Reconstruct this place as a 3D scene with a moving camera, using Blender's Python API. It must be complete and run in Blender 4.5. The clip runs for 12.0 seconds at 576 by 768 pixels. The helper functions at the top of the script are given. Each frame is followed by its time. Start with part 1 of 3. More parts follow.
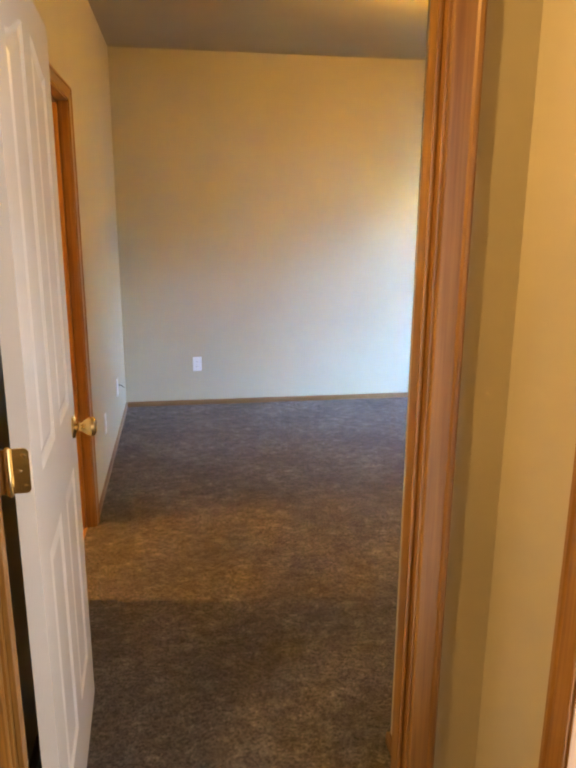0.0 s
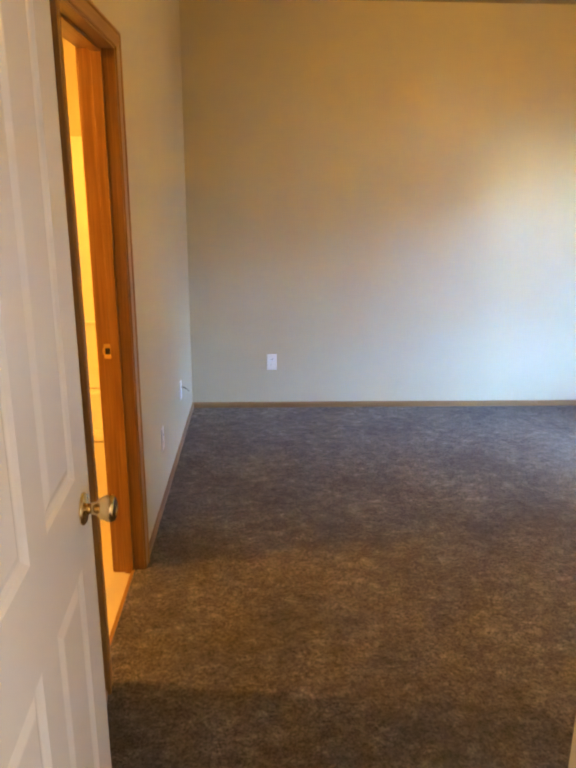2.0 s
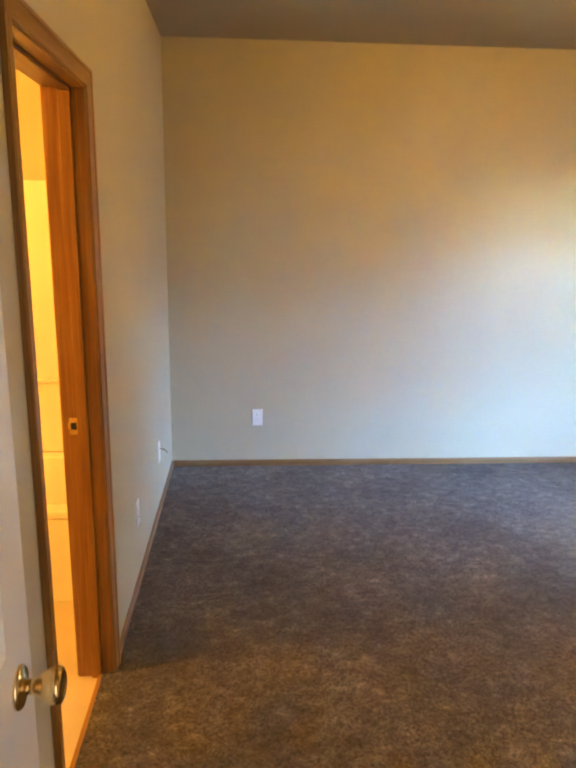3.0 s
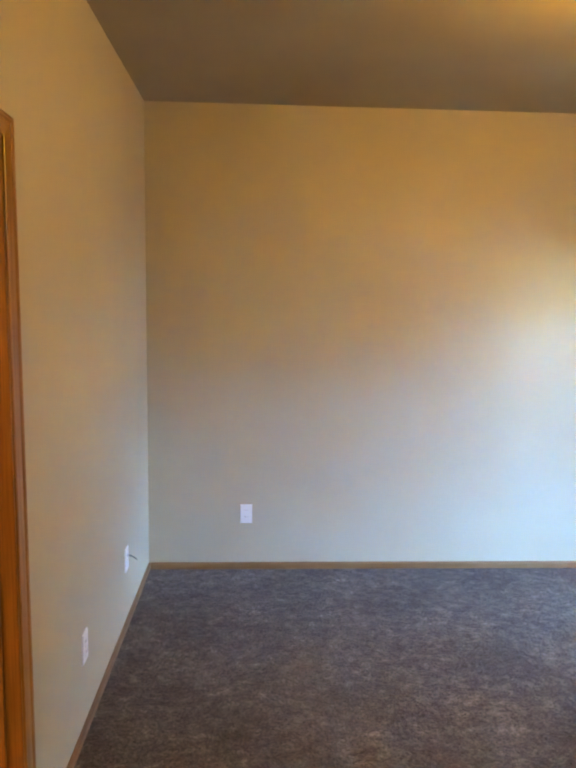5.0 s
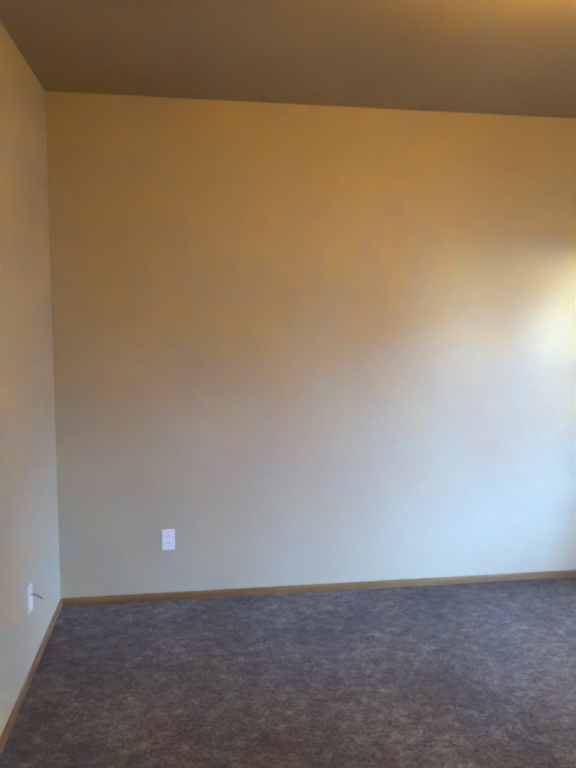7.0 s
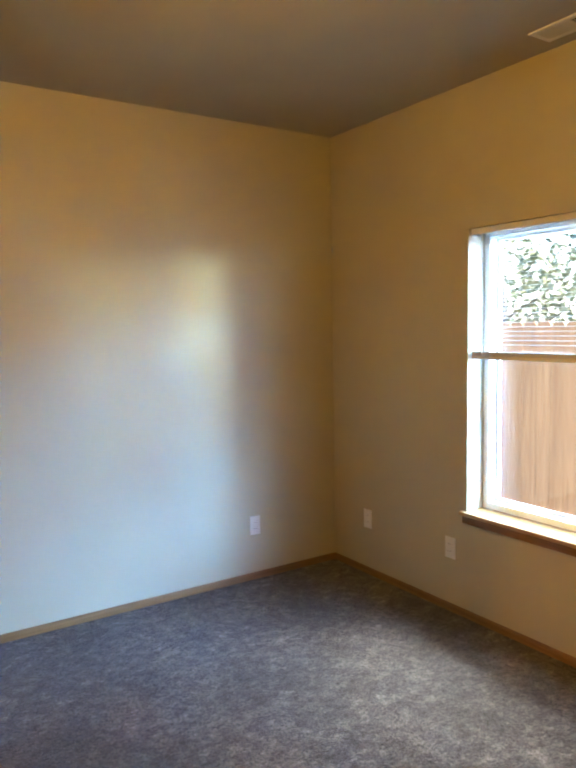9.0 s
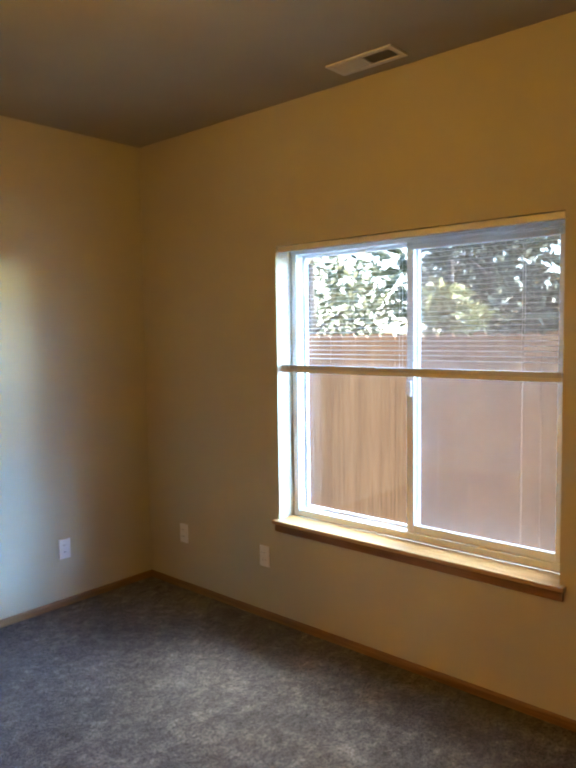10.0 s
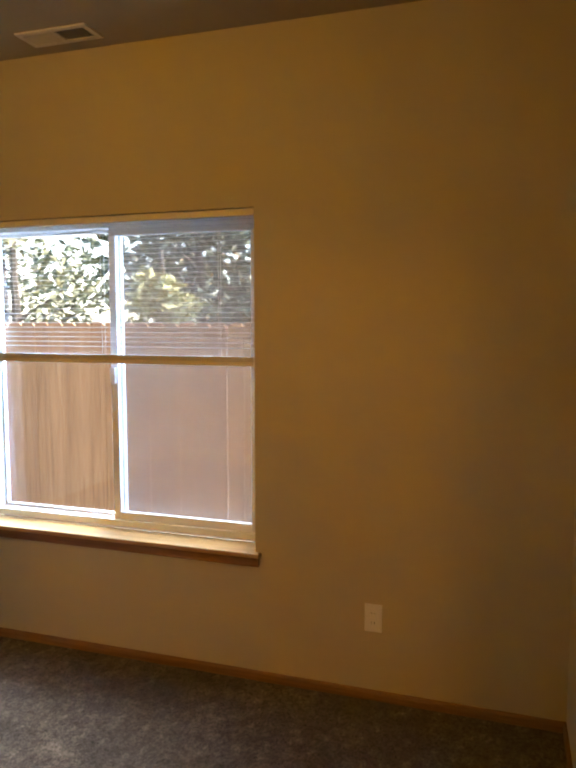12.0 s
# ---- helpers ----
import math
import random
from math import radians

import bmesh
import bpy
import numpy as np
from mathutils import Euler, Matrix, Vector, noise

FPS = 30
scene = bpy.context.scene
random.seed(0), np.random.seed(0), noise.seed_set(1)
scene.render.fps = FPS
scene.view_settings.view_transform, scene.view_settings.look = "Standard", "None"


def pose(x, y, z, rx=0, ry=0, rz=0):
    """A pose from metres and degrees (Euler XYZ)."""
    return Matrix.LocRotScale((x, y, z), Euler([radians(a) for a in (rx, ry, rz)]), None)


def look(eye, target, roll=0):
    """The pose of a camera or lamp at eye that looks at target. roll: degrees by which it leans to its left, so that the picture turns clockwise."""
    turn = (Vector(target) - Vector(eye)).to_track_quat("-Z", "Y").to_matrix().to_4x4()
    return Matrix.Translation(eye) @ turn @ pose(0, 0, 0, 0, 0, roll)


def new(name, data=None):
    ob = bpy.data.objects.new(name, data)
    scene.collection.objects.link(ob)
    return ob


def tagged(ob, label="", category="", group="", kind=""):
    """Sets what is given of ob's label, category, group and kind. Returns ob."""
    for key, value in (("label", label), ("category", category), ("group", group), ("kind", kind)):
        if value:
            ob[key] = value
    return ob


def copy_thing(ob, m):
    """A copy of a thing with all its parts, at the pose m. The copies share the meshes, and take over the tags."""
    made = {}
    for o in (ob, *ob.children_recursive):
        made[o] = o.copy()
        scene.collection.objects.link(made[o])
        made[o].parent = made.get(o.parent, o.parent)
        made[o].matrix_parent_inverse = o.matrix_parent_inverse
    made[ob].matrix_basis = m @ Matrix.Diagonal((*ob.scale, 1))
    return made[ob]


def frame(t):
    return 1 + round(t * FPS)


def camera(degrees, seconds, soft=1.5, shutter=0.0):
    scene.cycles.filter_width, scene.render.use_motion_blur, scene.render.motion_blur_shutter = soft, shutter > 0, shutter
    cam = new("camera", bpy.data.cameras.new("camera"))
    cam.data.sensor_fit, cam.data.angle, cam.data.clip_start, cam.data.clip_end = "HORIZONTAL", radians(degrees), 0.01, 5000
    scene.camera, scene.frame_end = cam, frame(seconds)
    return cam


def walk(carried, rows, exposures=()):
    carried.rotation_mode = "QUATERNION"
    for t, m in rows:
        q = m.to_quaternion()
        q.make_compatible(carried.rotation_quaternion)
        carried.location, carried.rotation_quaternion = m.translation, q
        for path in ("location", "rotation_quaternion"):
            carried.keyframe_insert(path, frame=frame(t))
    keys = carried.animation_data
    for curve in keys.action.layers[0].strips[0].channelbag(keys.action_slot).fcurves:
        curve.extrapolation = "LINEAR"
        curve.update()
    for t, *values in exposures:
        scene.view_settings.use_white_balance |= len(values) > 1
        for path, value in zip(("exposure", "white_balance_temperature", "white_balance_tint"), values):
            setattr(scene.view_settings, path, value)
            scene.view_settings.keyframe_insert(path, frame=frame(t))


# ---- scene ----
cam = camera(46.0, 12.0, soft=2.9, shutter=0.15)
PATH = [
    (0, (0.458, -5.438, 1.553), (0.764, -3.523, 1.064), 0.4),
    (0.5, (0.438, -5.312, 1.537), (0.711, -3.404, 1.002), 0.2),
    (1, (0.463, -5.097, 1.551), (0.634, -3.177, 1.019), -0.9),
    (1.5, (0.474, -4.904, 1.57), (0.597, -2.987, 1.016), 0.0),
    (2, (0.494, -4.748, 1.566), (0.576, -2.828, 1.01), 0.4),
    (2.5, (0.471, -4.537, 1.571), (0.55, -2.611, 1.04), 1.1),
    (3, (0.471, -4.412, 1.624), (0.608, -2.47, 1.168), 0.8),
    (3.2, (0.457, -4.38, 1.68), (0.594, -2.428, 1.266), 1.6),
    (4.8, (0.62, -3.98, 1.637), (0.682, -2.0, 1.358), 0.7),
    (5, (0.624, -3.926, 1.648), (0.721, -1.945, 1.392), 0.9),
    (5.5, (0.619, -3.819, 1.634), (0.739, -1.838, 1.382), 1.1),
    (6, (0.625, -3.752, 1.621), (0.786, -1.773, 1.379), 0.5),
    (6.5, (0.64, -3.712, 1.595), (0.839, -1.737, 1.347), -0.2),
    (6.7, (0.629, -3.697, 1.615), (0.874, -1.726, 1.383), -0.0),
    (8.3, (1.218, -3.534, 1.548), (1.794, -1.629, 1.357), -1.4),
    (8.5, (1.221, -3.497, 1.568), (1.956, -1.648, 1.358), -0.8),
    (9, (1.146, -3.463, 1.537), (2.24, -1.798, 1.367), -1.0),
    (9.5, (1.165, -3.48, 1.545), (2.483, -1.982, 1.402), -0.6),
    (10, (1.173, -3.485, 1.56), (2.667, -2.164, 1.409), -0.8),
    (10.5, (1.171, -3.47, 1.572), (2.798, -2.318, 1.416), -0.6),
    (11, (1.179, -3.497, 1.568), (2.932, -2.551, 1.392), -0.4),
    (11.5, (1.183, -3.537, 1.551), (3.023, -2.773, 1.377), -0.1),
    (12, (1.168, -3.558, 1.539), (3.063, -2.945, 1.357), -0.0),
]
walk(cam, [(t, look(eye, target, roll)) for t, eye, target, roll in PATH],
     exposures=[(0.0, 4.27, 6430, 8.7), (1.5, 4.17, 6400, 8.5), (3.0, 4.15, 6180, 7.5), (5.0, 4.13, 5990, 7.0), (6.5, 4.07, 5990, 7.0), (8.3, 3.97, 6170, 8.0), (9.5, 3.4, 5700, 6.0), (10.5, 3.03, 6350, 10.0), (11.0, 2.9, 6450, 11.0), (12.0, 3.05, 6650, 13.0)])

# ---- world, sun and lamps ----
world = bpy.data.worlds.new("world")
scene.world = world
world.use_nodes = True
wn = world.node_tree.nodes
sky = wn.new("ShaderNodeTexSky")
sky.sky_type, sky.sun_disc = "NISHITA", False
sky.sun_elevation, sky.sun_rotation = radians(60), radians(150)
world.node_tree.links.new(sky.outputs[0], wn["Background"].inputs[0])
wn["Background"].inputs[1].default_value = 0.15


def lamp(name, kind, place, power, colour, size, target=None):
    data = bpy.data.lights.new(name, kind)
    data.energy, data.color = power, colour
    if kind == "POINT":
        data.shadow_soft_size = size
    ob = new(name, data)
    ob.matrix_world = look(place, target) if target else Matrix.Translation(place)
    return ob


sun = lamp("sun", "SUN", (2.5, -4.33, 8.66), 4.0, (1.0, 0.95, 0.86), 0, (0, 0, 0))
sun.data.angle = radians(0.5)
# area lamps added out of view to stand in for sky light over the side yard: overhead, a broad band above the fence, and
# a low gap past its end
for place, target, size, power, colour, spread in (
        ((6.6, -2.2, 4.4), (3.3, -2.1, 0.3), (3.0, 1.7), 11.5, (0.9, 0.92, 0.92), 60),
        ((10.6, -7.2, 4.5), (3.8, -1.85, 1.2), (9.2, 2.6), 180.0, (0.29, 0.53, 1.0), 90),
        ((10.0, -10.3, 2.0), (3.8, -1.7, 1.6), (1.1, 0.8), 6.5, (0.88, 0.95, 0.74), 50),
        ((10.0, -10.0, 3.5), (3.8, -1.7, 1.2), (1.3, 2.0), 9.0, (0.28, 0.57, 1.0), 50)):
    sky_fill = lamp("sky_fill", "AREA", place, power, colour, 0, target)
    sky_fill.data.spread = radians(spread)
    sky_fill.data.shape, sky_fill.data.size, sky_fill.data.size_y = "RECTANGLE", *size
WARM = (1.0, 0.475, 0.025)
lamp("room_bulb", "POINT", (1.92, -1.95, 2.52), 3.7, WARM, 0.09)
lamp("hall_bulb", "POINT", (-0.3, -4.83, 2.56), 4.7, (1.0, 0.58, 0.19), 0.04)
lamp("bath_bulb", "POINT", (-1.85, -2.6, 2.1), 13.0, (1.0, 0.42, 0.05), 0.07)
# assumed daylight: unseen area lamp added in the side doorway to whiten the door
side_fill = lamp("side_room_fill", "AREA", (1.22, -4.95, 1.05), 1.1, (0.95, 0.88, 0.86), 0, (0.2, -4.95, 1.05))
side_fill.data.shape, side_fill.data.size, side_fill.data.size_y = "RECTANGLE", 0.66, 1.8


# ---- materials ----
def material(name, base, rough=0.6, metal=0.0):
    m = bpy.data.materials.new(name)
    m.use_nodes = True
    b = m.node_tree.nodes["Principled BSDF"]
    b.inputs["Base Color"].default_value = (*base, 1)
    b.inputs["Roughness"].default_value = rough
    b.inputs["Metallic"].default_value = metal
    return m, m.node_tree.nodes, m.node_tree.links, b


def coords(n, l, scale=(1, 1, 1)):
    c, g = n.new("ShaderNodeTexCoord"), n.new("ShaderNodeMapping")
    g.inputs["Scale"].default_value = scale
    l.new(c.outputs["Object"], g.inputs["Vector"])
    return g.outputs["Vector"]


def noise_at(n, l, vec, scale, detail=4, rough=0.5):
    t = n.new("ShaderNodeTexNoise")
    t.inputs["Scale"].default_value, t.inputs["Detail"].default_value = scale, detail
    t.inputs["Roughness"].default_value = rough
    l.new(vec, t.inputs["Vector"])
    return t.outputs["Fac"]


def ramp(n, l, fac, stops):
    r = n.new("ShaderNodeValToRGB")
    while len(r.color_ramp.elements) < len(stops):
        r.color_ramp.elements.new(0.5)
    for e, (p, c) in zip(r.color_ramp.elements, stops):
        e.position, e.color = p, (*c, 1)
    l.new(fac, r.inputs["Fac"])
    return r.outputs["Color"]


def blend(n, l, fac, a, b, mode="MIX"):
    m = n.new("ShaderNodeMix")
    m.data_type, m.blend_type = "RGBA", mode
    if isinstance(fac, float):
        m.inputs[0].default_value = fac
    else:
        l.new(fac, m.inputs[0])
    l.new(a, m.inputs[6])
    l.new(b, m.inputs[7])
    return m.outputs[2]


def bump(n, l, b, height, strength, distance):
    k = n.new("ShaderNodeBump")
    k.inputs["Strength"].default_value, k.inputs["Distance"].default_value = strength, distance
    l.new(height, k.inputs["Height"])
    l.new(k.outputs["Normal"], b.inputs["Normal"])


def painted(name, a, c, rough, relief=0.002, scale=55):
    m, n, l, b = material(name, a, rough)
    v = coords(n, l)
    l.new(ramp(n, l, noise_at(n, l, v, 1.3, 5), [(0.3, a), (0.7, c)]), b.inputs["Base Color"])
    bump(n, l, b, noise_at(n, l, v, scale, 3), 0.35, relief)
    return m


def wooden(name, axis, dark, mid, light, rough=0.38):
    m, n, l, b = material(name, mid, rough)
    v = coords(n, l, [1.2 if k == axis else 22 for k in range(3)])
    v2 = coords(n, l, [3 if k == axis else 160 for k in range(3)])
    info = n.new("ShaderNodeObjectInfo")
    shift = n.new("ShaderNodeVectorMath")
    shift.operation = "MULTIPLY_ADD"
    shift.inputs[1].default_value = (37, 53, 29)
    l.new(info.outputs["Random"], shift.inputs[0])
    l.new(v, shift.inputs[2])
    v = shift.outputs[0]
    grain = ramp(n, l, noise_at(n, l, v, 1.6, 6, 0.6), [(0.3, dark), (0.5, mid), (0.72, light)])
    fine = ramp(n, l, noise_at(n, l, v2, 1.0, 3), [(0.3, (0.72, 0.68, 0.62)), (0.65, (1, 1, 1))])
    col = blend(n, l, 1.0, grain, fine, "MULTIPLY")
    tone = ramp(n, l, info.outputs["Random"], [(0, (0.86, 0.84, 0.82)), (1, (1, 1, 1))])
    l.new(blend(n, l, 1.0, col, tone, "MULTIPLY"), b.inputs["Base Color"])
    bump(n, l, b, noise_at(n, l, v2, 1.0, 3), 0.15, 0.001)
    return m


OAK = ((0.25, 0.115, 0.024), (0.34, 0.17, 0.036), (0.42, 0.225, 0.058))
# one sill wood in two tones: skylight painted into the stool, shade into the apron
oak_skylit = wooden("varnished_skylit_wood", 1, (0.4, 0.25, 0.09), (0.5, 0.33, 0.13), (0.58, 0.4, 0.18), 0.28)
oak_shaded = wooden("stained_shaded_wood", 1, (0.17, 0.085, 0.022), (0.25, 0.13, 0.035), (0.32, 0.175, 0.055), 0.45)
BASE = ((0.18, 0.094, 0.03), (0.25, 0.135, 0.045), (0.31, 0.18, 0.068))
base_x, base_y = [wooden("baseboard_wood_" + "xy"[k], k, *BASE, 0.5) for k in range(2)]
oak_x, oak_y, oak_z = [wooden("stained_wood_" + "xyz"[k], k, *OAK) for k in range(3)]
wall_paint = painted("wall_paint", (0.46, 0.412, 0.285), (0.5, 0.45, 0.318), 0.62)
# ceiling's lack of light is put into its colour, darker than the wall paint
dimmed_ceiling_paint = painted("dimmed_ceiling_paint", (0.36, 0.31, 0.21), (0.4, 0.348, 0.24), 0.9, 0.004, 38)
white_paint = painted("white_door_paint", (0.8, 0.795, 0.77), (0.83, 0.82, 0.8), 0.27, 0.0002, 140)
vinyl = painted("white_vinyl", (0.74, 0.76, 0.76), (0.78, 0.79, 0.79), 0.3, 0.0004, 60)
tub_gloss = painted("tub_acrylic", (0.76, 0.74, 0.7), (0.8, 0.78, 0.74), 0.12, 0.0003, 20)
plate_white = material("plate_plastic", (0.8, 0.8, 0.79), 0.3)[0]
blind_white = painted("blind_enamel", (0.46, 0.46, 0.45), (0.5, 0.5, 0.49), 0.35, 0.0003, 80)
brass = painted("brass", (0.74, 0.56, 0.26), (0.8, 0.64, 0.34), 0.18, 0.0003, 60)
brass.node_tree.nodes["Principled BSDF"].inputs["Metallic"].default_value = 1.0
chrome = material("chrome", (0.75, 0.75, 0.76), 0.12, 1.0)[0]
# near-black colour stands in for the shade inside slots, holes and the vent
hole_shade = material("hole_shade", (0.02, 0.02, 0.02), 0.7)[0]
metal_white = painted("white_enamelled_metal", (0.66, 0.64, 0.58), (0.72, 0.7, 0.64), 0.4, 0.0003, 60)
cord_grey = material("grey_cable", (0.16, 0.16, 0.14), 0.6)[0]
cord_white = material("white_cord", (0.75, 0.74, 0.7), 0.8)[0]


def carpet_material():
    m, n, l, b = material("carpet", (0.16, 0.125, 0.1), 0.95)
    v = coords(n, l)
    stretched = coords(n, l, (1.0, 1.25, 1.0))
    patches = ramp(n, l, noise_at(n, l, stretched, 15.0, 7, 0.8), [(0.3, (0.042, 0.035, 0.029)), (0.46, (0.075, 0.063, 0.052)), (0.57, (0.115, 0.098, 0.081)), (0.7, (0.24, 0.208, 0.174))])
    sweeps = ramp(n, l, noise_at(n, l, v, 2.4, 3, 0.5), [(0.3, (0.72, 0.71, 0.7)), (0.68, (1.3, 1.3, 1.3))])
    tufts = noise_at(n, l, v, 85, 4, 0.9)
    speck = ramp(n, l, tufts, [(0.36, (0.2, 0.19, 0.18)), (0.63, (1.85, 1.85, 1.85))])
    worn = blend(n, l, 1.0, patches, sweeps, "MULTIPLY")
    l.new(blend(n, l, 1.0, worn, speck, "MULTIPLY"), b.inputs["Base Color"])
    b.inputs["Sheen Weight"].default_value = 0.08
    b.inputs["Sheen Roughness"].default_value = 0.5
    mix = n.new("ShaderNodeMath")
    mix.operation = "ADD"
    l.new(tufts, mix.inputs[0])
    l.new(noise_at(n, l, v, 26, 3), mix.inputs[1])
    bump(n, l, b, mix.outputs[0], 0.9, 0.012)
    return m


carpet = carpet_material()
vinyl_floor = painted("vinyl_flooring", (0.5, 0.44, 0.34), (0.6, 0.53, 0.42), 0.3, 0.0005, 30)


def glass_material():
    m, n, l, b = material("window_glass", (1, 1, 1), 0.0)
    b.inputs["Transmission Weight"].default_value = 1.0
    b.inputs["IOR"].default_value = 1.45
    return m


glass = glass_material()


def screen_material():
    m, n, l, b = material("insect_screen", (0.34, 0.29, 0.25), 0.8)
    b.inputs["Alpha"].default_value = 0.34
    return m


insect_screen = screen_material()


def lit_glass():
    m, n, l, b = material("frosted_lamp_glass", (0.85, 0.8, 0.7), 0.4)
    b.inputs["Emission Color"].default_value = (1.0, 0.66, 0.3, 1)
    b.inputs["Emission Strength"].default_value = 0.2
    return m


frosted = lit_glass()


# ---- mesh helpers ----
def box(bm, x0, x1, y0, y1, z0, z1, bevel=0.0):
    made = bmesh.ops.create_cube(bm, size=1.0)["verts"]
    for v in made:
        v.co = Vector(((x0 + x1) / 2 + v.co.x * (x1 - x0), (y0 + y1) / 2 + v.co.y * (y1 - y0), (z0 + z1) / 2 + v.co.z * (z1 - z0)))
    if bevel:
        edges = list({e for v in made for e in v.link_edges})
        bmesh.ops.bevel(bm, geom=edges, offset=bevel, segments=2, profile=0.5, affect="EDGES")


def lathe(bm, profile, axis="z", steps=24):
    """Turns (radius, height) pairs round an axis."""
    rings = []
    for r, h in profile:
        ring = []
        for k in range(steps):
            a = 2 * math.pi * k / steps
            p = (r * math.cos(a), r * math.sin(a), h)
            ring.append(bm.verts.new(p if axis == "z" else (h, p[0], p[1]) if axis == "x" else (p[0], h, p[1])))
        rings.append(ring)
    for a, b in zip(rings, rings[1:]):
        for k in range(steps):
            bm.faces.new((a[k], a[(k + 1) % steps], b[(k + 1) % steps], b[k]))
    bm.faces.new(rings[0][::-1])
    bm.faces.new(rings[-1])


def mesh_from(name, bm, mat, smooth=False):
    bmesh.ops.recalc_face_normals(bm, faces=bm.faces)
    me = bpy.data.meshes.new(name)
    bm.to_mesh(me)
    bm.free()
    me.materials.append(mat)
    if smooth:
        me.polygons.foreach_set("use_smooth", [True] * len(me.polygons))
    return me


def part(name, bm, mat, parent, label="", smooth=False):
    ob = new(name, mesh_from(name, bm, mat, smooth))
    ob.parent = parent
    return tagged(ob, label)


def boxpart(name, dims, mat, parent, bevel=0.0, label=""):
    bm = bmesh.new()
    box(bm, *dims, bevel)
    return part(name, bm, mat, parent, label)


def structure(name, boxes, mat, label, category):
    bm = bmesh.new()
    for d in boxes:
        box(bm, *d)
    return tagged(new(name, mesh_from(name, bm, mat)), label, category, kind="structure")


def thing(name, m, label, category, group="", kind=""):
    ob = new(name)
    ob.empty_display_size = 0.1
    ob.matrix_world = m
    return tagged(ob, label, category, group, kind)


# ---- plan ----
W, H = 3.77, 2.70            # room width, ceiling height
CORNER = (1.035, -3.805)      # outside corner of the entry
DOOR_IN, DOOR_OUT = -4.19, -4.27
OPEN_A, OPEN_B = 0.096, 0.922          # entry opening in x
BATH_A, BATH_B = -2.887, -2.175        # bathroom opening in y
WIN_A, WIN_B, WIN_LO, WIN_HI = -2.572, -1.116, 0.577, 2.0
HEAD = 2.035
SOUTH = -7.2
HALL_W, HALL_E = -1.0, 1.07            # side walls of the hallway
OUT = W + 0.2                          # outer face of the window wall
PILE = 0.016                           # top of the carpet

WALL_LABEL = "smooth beige painted drywall"
structure("wall_north", [(-0.12, OUT, 0, 0.12, -0.4, H)], wall_paint, WALL_LABEL + " end wall", "wall")
structure("wall_west", [(-0.12, 0, BATH_B, 0, -0.02, H), (-0.12, 0, DOOR_IN, BATH_A, -0.02, H), (-0.12, 0, BATH_A, BATH_B, HEAD, H)],
          wall_paint, WALL_LABEL + " side wall with a doorway", "wall")
structure("wall_east", [(W, OUT, WIN_B, 0, -0.4, H), (W, OUT, CORNER[1] - 0.12, WIN_A, -0.4, H),
                        (W, OUT, WIN_A, WIN_B, -0.4, WIN_LO - 0.03), (W, OUT, WIN_A, WIN_B, WIN_HI, H)],
          wall_paint, WALL_LABEL + " outer wall with a window", "wall")
structure("wall_south", [(CORNER[0] + 0.12, W, CORNER[1] - 0.12, CORNER[1], -0.02, H)], wall_paint, WALL_LABEL + " rear wall", "wall")
HALL_A, HALL_B = -5.33, -4.57
structure("wall_return", [(CORNER[0], CORNER[0] + 0.12, DOOR_IN, CORNER[1], -0.02, H)], wall_paint, WALL_LABEL + " return beside the entry", "wall")
structure("wall_hall", [(HALL_E, HALL_E + 0.12, HALL_B, DOOR_OUT, -0.02, H), (HALL_E, HALL_E + 0.12, SOUTH, HALL_A, -0.02, H),
                        (HALL_E, HALL_E + 0.12, HALL_A, HALL_B, HEAD, H)], wall_paint, WALL_LABEL + " hallway wall", "wall")
structure("wall_entry", [(HALL_W, OPEN_A, DOOR_OUT, DOOR_IN, -0.02, H), (OPEN_B, HALL_E + 0.12, DOOR_OUT, DOOR_IN, -0.02, H),
                         (OPEN_A, OPEN_B, DOOR_OUT, DOOR_IN, HEAD, H)], wall_paint, WALL_LABEL + " with the entry doorway", "wall")
structure("wall_hall_end", [(HALL_W - 0.12, HALL_E + 0.12, SOUTH - 0.12, SOUTH, -0.02, H)], wall_paint, WALL_LABEL + " at the hall's end", "wall")
structure("wall_hall_west", [(HALL_W - 0.12, HALL_W, SOUTH, DOOR_IN, -0.02, H)], wall_paint, WALL_LABEL + " on the hallway's far side", "wall")
TUB_Y = -1.68
BATH_W = -2.0
structure("wall_bath", [(BATH_W, -0.12, TUB_Y + 0.80, TUB_Y + 0.92, -0.02, H), (BATH_W, -0.12, -3.72, -3.6, -0.02, H),
                        (BATH_W - 0.12, BATH_W, -3.72, TUB_Y + 0.92, -0.02, H), (-1.78, -1.66, TUB_Y, TUB_Y + 0.80, -0.02, H)], wall_paint, "cream painted bathroom wall", "wall")
# unseen walls added to close off the space behind the doorway's fill lamp
structure("wall_side_room", [(HALL_E + 0.12, 3.2, HALL_B + 0.2, HALL_B + 0.32, -0.02, H), (HALL_E + 0.12, 3.2, -6.6, -6.48, -0.02, H), (3.2, 3.32, -6.6, HALL_B + 0.32, -0.02, H)],
          wall_paint, WALL_LABEL + " of an assumed, unseen room across the hall", "wall")
structure("ceiling", [(BATH_W - 0.12, OUT, SOUTH - 0.12, 0.12, H, H + 0.2)], dimmed_ceiling_paint, "matt beige textured ceiling, its dimness painted in", "ceiling")
